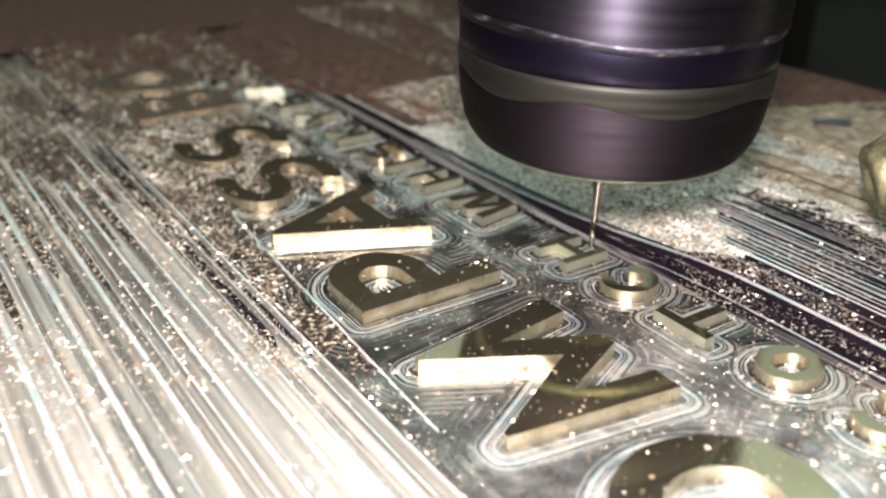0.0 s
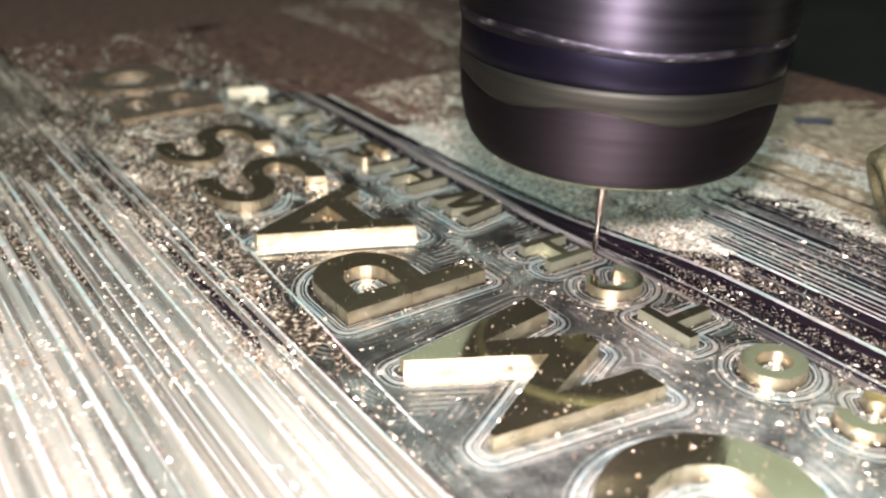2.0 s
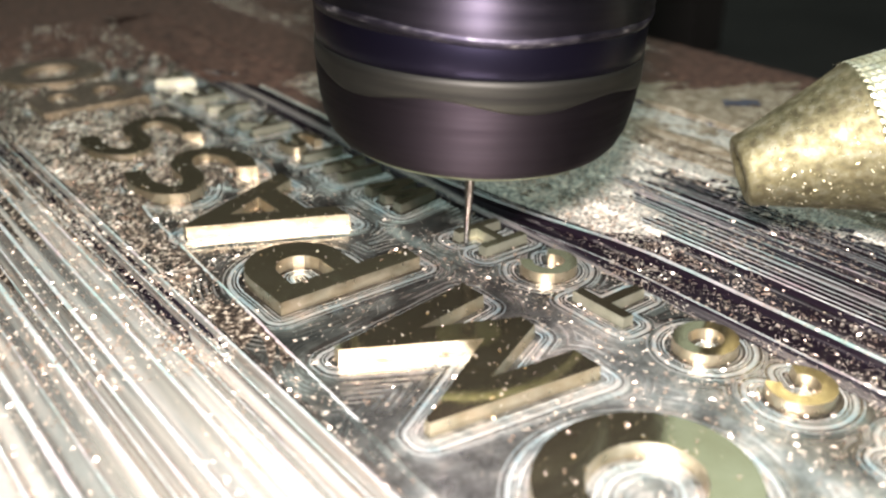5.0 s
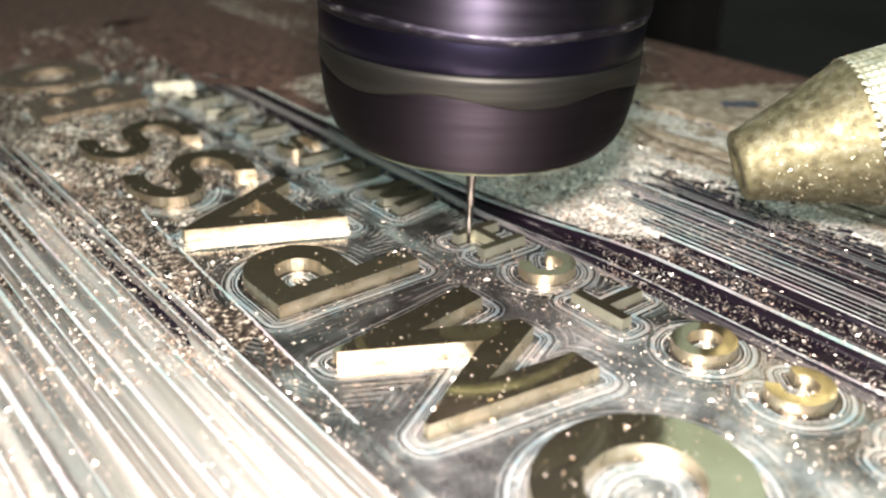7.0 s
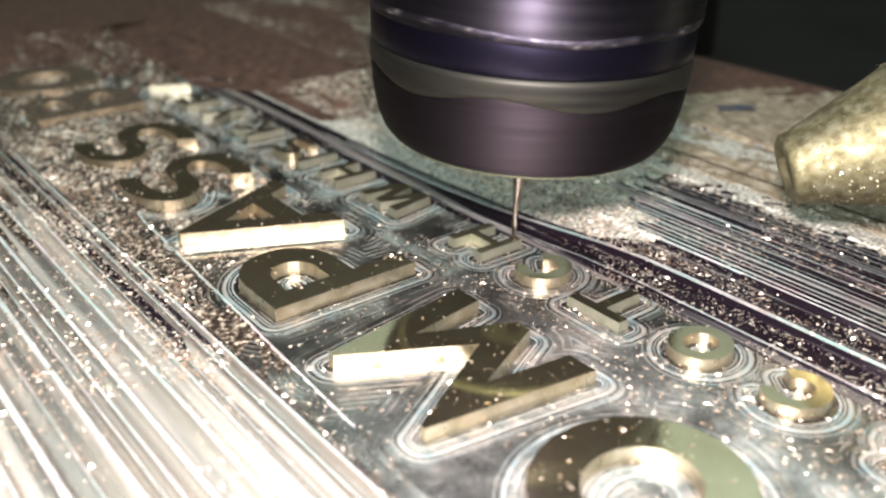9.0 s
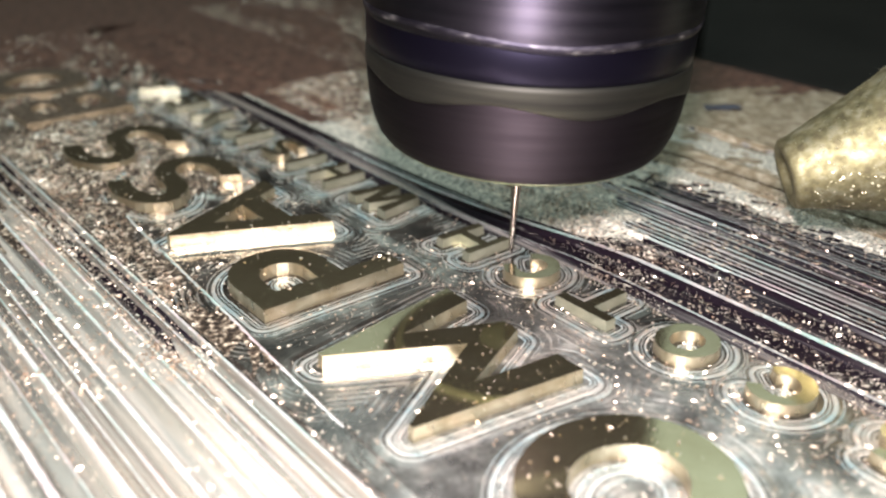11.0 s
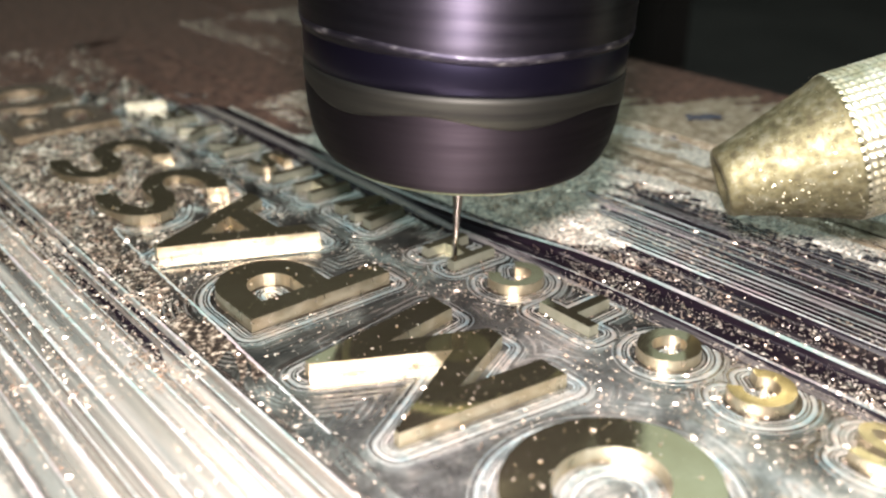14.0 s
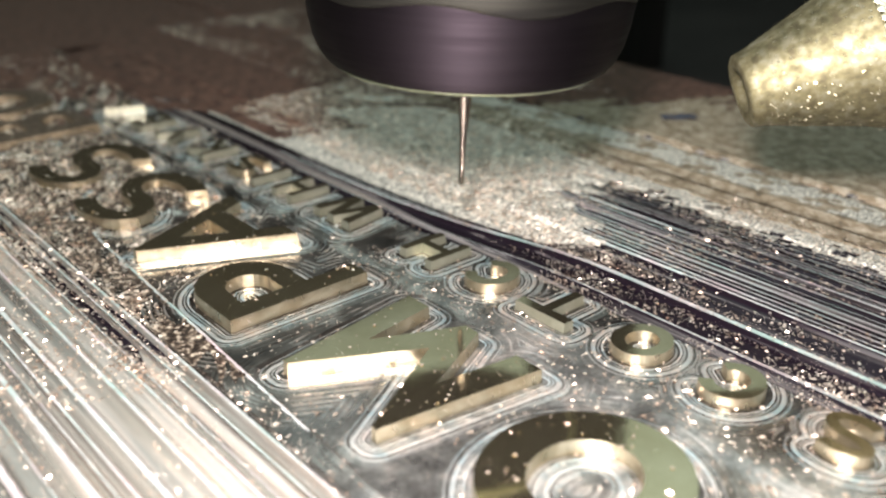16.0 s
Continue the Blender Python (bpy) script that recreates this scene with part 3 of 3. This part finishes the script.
def raised_letter(loops, draft, top_mat, wall):
    """A mirror top and walls that lean out by draft towards the floor, one loop of walls for the outline and one for each hole."""
    bm = bmesh.new()
    edges, walls = [], []
    for loop in loops:
        n = len(loop)
        area = sum(loop[i][0] * loop[(i + 1) % n][1] - loop[(i + 1) % n][0] * loop[i][1] for i in range(n))
        side = (1 if area > 0 else -1) * (1 if loop is loops[0] else -1)
        top, low = [], []
        for i in range(n):
            p, q, r = Vector(loop[i - 1]), Vector(loop[i]), Vector(loop[(i + 1) % n])
            a, c = (q - p).normalized(), (r - q).normalized()
            na, nc = Vector((a.y, -a.x)) * side, Vector((c.y, -c.x)) * side
            out = (na + nc) / max(1 + na.dot(nc), 0.35) * draft
            top.append(bm.verts.new((q.x * MM, q.y * MM, 0)))
            low.append(bm.verts.new(((q.x + out.x) * MM, (q.y + out.y) * MM, (FLOOR - 0.2) * MM)))
        edges += [bm.edges.new((top[i], top[(i + 1) % n])) for i in range(n)]
        walls += [(top[i], top[(i + 1) % n], low[(i + 1) % n], low[i]) for i in range(n)]
    bmesh.ops.triangle_fill(bm, use_beauty=True, edges=edges)
    for f2 in bm.faces:
        f2.material_index = 0
    for w in walls:
        bm.faces.new(w).material_index = 1
    bmesh.ops.recalc_face_normals(bm, faces=bm.faces)
    bm.faces.ensure_lookup_table()
    if bm.faces[0].normal.z < 0:
        bmesh.ops.reverse_faces(bm, faces=bm.faces)
    me = bpy.data.meshes.new("raised_letter")
    bm.to_mesh(me)
    bm.free()
    me.materials.append(top_mat)
    me.materials.append(wall)
    ob = new("raised_letter", me)
    ob.parent = plate
    return ob


for ch, loops, high in LETTERS:
    # straight small capitals take the wall colour with the ceiling's reflection in it
    wall = mat_wall if high > 5 or ch in "OCS" else mat_sky_wall
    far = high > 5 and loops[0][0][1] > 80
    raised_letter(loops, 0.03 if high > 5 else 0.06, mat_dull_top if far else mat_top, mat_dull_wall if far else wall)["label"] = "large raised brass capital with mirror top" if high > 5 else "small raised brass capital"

# ---- spindle, cutter and nozzle ----
SPINDLE_ROWS = [  # seconds, and the cutter's point
    (0, 38.82, 41.36, -0.60),
    (0.5, 37.97, 41.37, -0.60),
    (1, 37.81, 40.73, -0.60),
    (1.5, 38.88, 40.66, -0.60),
    (2, 39.03, 39.79, -0.60),
    (2.5, 38.12, 39.62, -0.60),
    (3, 37.07, 39.59, -0.60),
    (3.5, 35.99, 39.27, -0.60),
    (4, 35.29, 39.81, -0.60),
    (4.2, 35.10, 40.66, -0.60),
    (6.3, 34.99, 42.00, -0.60),
    (6.5, 35.23, 42.25, -0.60),
    (7, 35.81, 41.99, -0.60),
    (7.5, 36.83, 42.04, -0.60),
    (8, 37.76, 42.09, -0.60),
    (8.5, 38.36, 41.55, -0.60),
    (8.7, 38.37, 40.89, -0.60),
    (10.8, 38.51, 38.77, -0.60),
    (11, 38.17, 38.96, -0.60),
    (11.5, 37.16, 38.88, -0.60),
    (12, 36.06, 38.90, -0.60),
    (12.5, 35.18, 38.82, -0.60),
    (13, 34.86, 39.63, -0.60),
    (13.5, 35.44, 40.17, -0.60),
    (14, 35.99, 40.51, -0.60),
    (14.5, 35.19, 40.77, -0.60),
    (15, 34.65, 41.39, -0.60),
    (15.3, 34.65, 41.51, -0.60),
    (15.4, 34.88, 41.85, -0.25),
    (15.5, 35.20, 42.20, 1.80),
    (15.6, 35.20, 42.20, 4.10),
    (15.7, 35.25, 42.15, 5.25),
    (15.8, 35.40, 41.90, 5.30),
    (15.9, 35.85, 40.60, 5.30),
    (16, 36.58, 38.37, 5.30),
]
LEAN = pose(0, 0, 0, 0, 0, -38) @ pose(0, 0, 0, 0, 2.1, 0)
spindle = new("milling_spindle")
tagged(spindle, "dark steel milling spindle nut holding a thin tapered cutter", "spindle")
H0 = 7.4  # the nut's lower face over the cutter's point


def six(k, a):
    return 0.30 * math.sin(6 * a) if k in WAVY else 0.0


WAVY = ()
v, f = lathe([(2.0, H0 + 0.5), (2.4, H0 + 0.02), (7.2, H0), (7.4, H0 + 0.03), (7.2, H0 + 0.4)])
link("nut_face", v, f, [mat_navy], spindle, "dark lower face of the nut", True)
v, f = lathe([(7.25, H0 + 0.3), (7.38, H0 + 0.02), (7.6, H0 + 0.08), (7.85, H0 + 0.24), (7.9, H0 + 0.34), (7.6, H0 + 0.5)])
link("face_rim", v, f, [mat_rim], spindle, "pale grey-green rim under the nut", True)
v, f = lathe([(7.5, H0 + 0.4), (7.82, H0 + 0.26), (8.15, H0 + 0.45), (8.6, H0 + 1.0), (8.95, H0 + 1.8), (9.2, H0 + 2.9), (9.35, H0 + 4.2), (9.38, H0 + 5.0)])
link("nut_skirt", v, f, [mat_nut], spindle, "smooth black oxide skirt", True)
WAVY = (1, 2)
v, f = lathe([(8.9, H0 + 4.3), (9.405, H0 + 4.62), (9.43, H0 + 4.75), (9.45, H0 + 5.7), (9.42, H0 + 6.0), (9.0, H0 + 6.1)], wave=six)
collet_nut = link("collet_nut", v, f, [mat_band], spindle, "grey band of the turning nut", True)
v, f = lathe([(8.9, H0 + 5.7), (9.36, H0 + 5.85), (9.42, H0 + 6.6), (9.46, H0 + 7.8), (9.3, H0 + 8.2)])
link("groove_ring", v, f, [mat_navy], spindle, "dark blue-black groove", True)
v, f = lathe([(8.8, H0 + 7.75), (9.46, H0 + 7.82), (9.58, H0 + 8.1), (9.64, H0 + 8.8), (9.68, H0 + 12), (9.7, H0 + 17), (9.2, H0 + 17.8), (5.6, H0 + 18.2), (5.6, H0 + 70)])
link("spindle_body", v, f, [mat_body], spindle, "", True)
# thin wavy ring that carries the painted glints and scratches
v, f = lathe([(9.3, H0 + 7.9), (9.5, H0 + 7.95), (9.6, H0 + 8.05), (9.66, H0 + 8.35), (9.4, H0 + 8.6)], wave=lambda k, a: 0.22 * math.sin(2 * a + 1.1) + 0.10 * math.sin(5 * a))
link("glinty_rim", v, f, [mat_scratch_glint], spindle, "scratched lower rim of the spindle body with glints in its colour", True)
v, f = lathe([(0.10, -0.1), (0.16, -0.05), (0.20, 2.2), (0.25, 3.4), (0.40, 5.2), (0.52, 8.6)], 24)
cutter = link("cutter", v, f, [mat_steel], spindle, "thin tapered carbide cutter", True)

nozzle = new("coolant_nozzle")
tagged(nozzle, "knurled brass air nozzle beside the spindle nut", "nozzle")
v, f = lathe([(1.2, 0.6), (1.3, 0.0), (1.95, -0.02), (2.15, 0.12), (2.26, 0.7), (4.05, 6.0), (4.3, 6.6), (4.45, 6.9), (4.45, 7.2)], 64)
link("nozzle_tip", v, f, [mat_cone], nozzle, "conical dull brass tip", True)
kv, kf = [], []
ROWS_K, TURNS = 33, 104
for i in range(ROWS_K):
    for j in range(TURNS):
        a = 2 * math.pi * j / TURNS
        r = 4.42 + (0.11 if i % 2 and j % 2 else 0.05 if j % 2 else 0.0)
        kv.append((r * math.cos(a), r * math.sin(a), 7.0 + i * 0.2))
for i in range(ROWS_K - 1):
    for j in range(TURNS):
        j2 = (j + 1) % TURNS
        kf.append((i * TURNS + j, i * TURNS + j2, (i + 1) * TURNS + j2, (i + 1) * TURNS + j))
link("knurled_grip", kv, kf, [mat_nozzle], nozzle, "knurled brass grip")
r3 = np.random.default_rng(8)
cling_v, cling_f = [], []
for i in range(1000):  # chips that stick to the cone and the grip
    h, a, s3 = r3.uniform(0.6, 13), r3.uniform(0, 6.283), 0.02 + 0.07 * r3.random() ** 3
    rad = (2.26 + (h - 0.7) * 0.338 if h < 6.4 else 4.45) + 0.02
    w3 = s3 / rad
    k = len(cling_v)
    for da, dh, lift in ((-w3, 0, 0), (0, -s3 * 0.8, 0.04 * r3.random()), (w3, s3 * 0.2, 0.05), (0, s3, 0.06 * r3.random())):
        cling_v.append(((rad + lift + 0.3 * dh) * math.cos(a + da), (rad + lift + 0.3 * dh) * math.sin(a + da), h + dh))
    cling_f += [(k, k + 1, k + 2), (k, k + 2, k + 3)]
link("clinging_swarf", cling_v, cling_f, [mat_nozzle], nozzle, "fine chips stuck to the brass")
v, f = lathe([(4.48, 13.1), (4.52, 13.35), (4.2, 13.5), (2.4, 13.55)], 64)
link("grip_rim", v, f, [mat_nozzle], nozzle, "", True)
v, f = lathe([(2.4, 13.3), (3.25, 13.35), (3.25, 60), (2.0, 60.4)], 48)
link("supply_hose", v, f, [mat_hose], nozzle, "green plastic supply hose", True)
NOZZLE_OFF = Vector((11.1, -11.7, 6.1)) * MM
NOZZLE_AXIS = Vector((0.72, -0.62, 0.33)).normalized().to_track_quat("Z", "Y").to_matrix().to_4x4()

# ---- the machine behind, and unseen dark walls added for reflections ----


def box(name, lo, hi, mat, parent=None):
    (x0, y0, z0), (x1, y1, z1) = lo, hi
    v2 = [(x, y, z) for z in (z0, z1) for y in (y0, y1) for x in (x0, x1)]
    f2 = [(0, 2, 3, 1), (4, 5, 7, 6), (0, 1, 5, 4), (1, 3, 7, 5), (3, 2, 6, 7), (2, 0, 4, 6)]
    return link(name, v2, f2, [mat], parent)


tagged(box("machine_bed", (-400, -400, -24), (400, 500, -14), mat_dark), "dark machine bed under the plate", "bed", kind="structure")
# both walls are unseen, added so low reflections in the brass turn dark
tagged(box("unseen_wall_north", (-400, 360, -14), (400, 380, 215), mat_unseen_wall), "unseen dark wall added for the brass to reflect", "wall", kind="structure")
tagged(box("unseen_wall_east", (300, -400, -14), (320, 360, 160), mat_unseen_wall), "unseen dark wall added for the brass to reflect", "wall", kind="structure")
tagged(box("machine_post", (128, 96, -14), (136, 118, 120), mat_dark), "dark upright post of the machine", "post", kind="structure")
box("plate_body", (-119, -119, -13.9), (86, 319, -1.6), mat_dust, plate)
box("plate_edge", (86.01, -119, -13.9), (86.4, 319, -0.06), mat_dust, plate)

scrap_v = [(71.3 + 0.40 * i + 0.1 * (j % 2) + 0.34 * j, 48.6 - 0.27 * i + 0.40 * j, 0.03 + 0.16 * ((i * 3 + j * 5) % 4) / 4) for j in range(4) for i in range(8)]
scrap_f = [(j * 8 + i, j * 8 + i + 1, j * 8 + i + 9, j * 8 + i + 8) for j in range(3) for i in range(7)]
scrap = link("film_scrap", scrap_v, scrap_f, [mat_film], smooth=True)
tagged(scrap, "crumpled scrap of dark blue film on the plate", "scrap")

# ---- swarf: brass chips scattered by the cutter ----


def chips(name, count, xr, yr, size, height, label, keep=None, seed=1):
    r = np.random.default_rng(seed)
    x, y = r.uniform(*xr, count), r.uniform(*yr, count)
    if keep is not None:
        k = r.random(count) < keep(x, y)
        x, y = x[k], y[k]
    n = len(x)
    z = height(x, y)
    half = size[0] + (size[1] - size[0]) * r.random(n) ** 3
    turn, tip = r.uniform(0, 6.283, n), r.uniform(-0.9, 0.9, n)
    long = half * r.uniform(0.8, 2.2, n)
    cu, su = np.cos(turn), np.sin(turn)
    verts = []
    for a, c, lift in ((-1, 0, 0.0), (0, -1, 0.35), (1, 0.1, 0.1), (0.1, 1, 0.6)):
        px, py = a * long, c * half * np.cos(tip)
        verts.append(np.stack([x + px * cu - py * su, y + px * su + py * cu, z + half * (0.25 + lift + 0.6 * c * np.sin(tip))], 1))
    verts = np.stack(verts, 1).reshape(-1, 3)
    q = np.arange(n)[:, None] * 4
    faces = np.concatenate([q + [0, 1, 2], q + [0, 2, 3]]).tolist()
    ob = link(name, verts.tolist(), faces, [mat_chip])
    return tagged(ob, label, "swarf", kind="stuff")


def patchy(scale, low, high, seed):
    def f2(x, y):
        v2 = np.array([noise.noise(Vector((a * scale, b2 * scale * 0.5, seed))) for a, b2 in zip(x, y)])
        return np.clip((v2 + 0.5 - low) / (high - low), 0.04, 1)
    return f2


chips("swarf_chips", 48000, (-6, 17.6), (38, 114), (0.025, 0.12), left_height, "loose brass chips over the milled face", patchy(0.2, 0.0, 1.1, 3.0), 2)
chips("swarf_chips", 15000, (-34, 2), (46, 112), (0.03, 0.13), left_height, "brass chips in the brown dust of the face", patchy(0.18, 0.1, 0.9, 23.0), 32)
chips("swarf_chips", 5000, (-8, 17.6), (24, 40), (0.025, 0.08), left_height, "sparse brass chips on the bright milled face", patchy(0.25, 0.3, 0.9, 9.0), 12)
chips("swarf_chips", 6000, (14.8, 19.6), (44, 100), (0.02, 0.075), lambda x, y: np.where(x < 17.5, left_height(x, y), floor_height(x, y)), "brass chips caught along the step", patchy(0.3, 0.3, 0.8, 1.0), 13)
chips("swarf_chips", 6000, (14.2, 19.8), (38, 72), (0.03, 0.12), lambda x, y: np.where(x < 17.5, left_height(x, y), floor_height(x, y)), "brighter chips in the dark groove", patchy(0.35, 0.35, 0.75, 11.0), 21)
chips("swarf_chips", 15000, (17.8, 39.6), (10, 80), (0.025, 0.12), floor_height, "loose brass chips over the engraved floor", patchy(0.16, 0.25, 1.0, 7.0), 3)
chips("swarf_chips", 6000, (17.8, 39.4), (72, 116), (0.04, 0.17), floor_height, "brass chips in the dust at the far end", patchy(0.25, 0.1, 0.8, 4.0), 31)
chips("swarf_chips", 15000, (18.2, 31.5), (54, 104), (0.03, 0.15), floor_height, "brass chips heaped round the far letters", patchy(0.22, 0.2, 0.75, 2.0), 14)
chips("swarf_chips", 40000, (54, 86), (24, 120), (0.03, 0.14), right_height, "loose brass chips over the grooved margin", patchy(0.14, 0.15, 0.8, 5.0), 4)
chips("swarf_chips", 4200, (43.6, 46.0), (12, 42), (0.02, 0.09), right_height, "brass chips packed along the first groove", lambda x, y: patchy(0.4, 0.2, 0.8, 16.0)(x, y) * np.clip((y - 16) / 16, 0.15, 1), 41)
chips("swarf_chips", 20000, (41.2, 60), (8, 46), (0.02, 0.085), right_height, "brass chips on the dark grooves", patchy(0.3, 0.25, 0.8, 6.0), 15)
chips("swarf_chips", 4000, (38.9, 43.1), (10, 37), (0.02, 0.085), lambda x, y: np.where(x < 39.5, floor_height(x, y), right_height(x, y)), "brass chips lying in the dark lane", patchy(0.35, 0.2, 0.7, 19.0), 43)
chips("swarf_dust", 30000, (43, 62), (34, 80), (0.04, 0.13), right_height, "drift of fine bright swarf beside the channel", lambda x, y: np.clip((y - 33 - 0.75 * (x - 43)) / 8, 0, 1) * np.clip((62 - x) / 10, 0.1, 1), 5)
chips("swarf_chips", 1300, (21, 31), (12, 92), (0.02, 0.085), lambda x, y: np.zeros_like(x), "fine brass dust on the letters", None, 6)


def motions():
    walk(spindle, [(t, pose(x * MM, y * MM, z * MM) @ LEAN) for t, x, y, z in SPINDLE_ROWS])
    for turning in (collet_nut, cutter):
        walk(turning, [(k * 0.1, pose(0, 0, 0, 0, 0, 60 * k)) for k in range(161)])
    walk(nozzle, [(t, Matrix.Translation(Vector((x, y, z)) * MM + NOZZLE_OFF) @ NOZZLE_AXIS) for t, x, y, z in SPINDLE_ROWS])


motions()
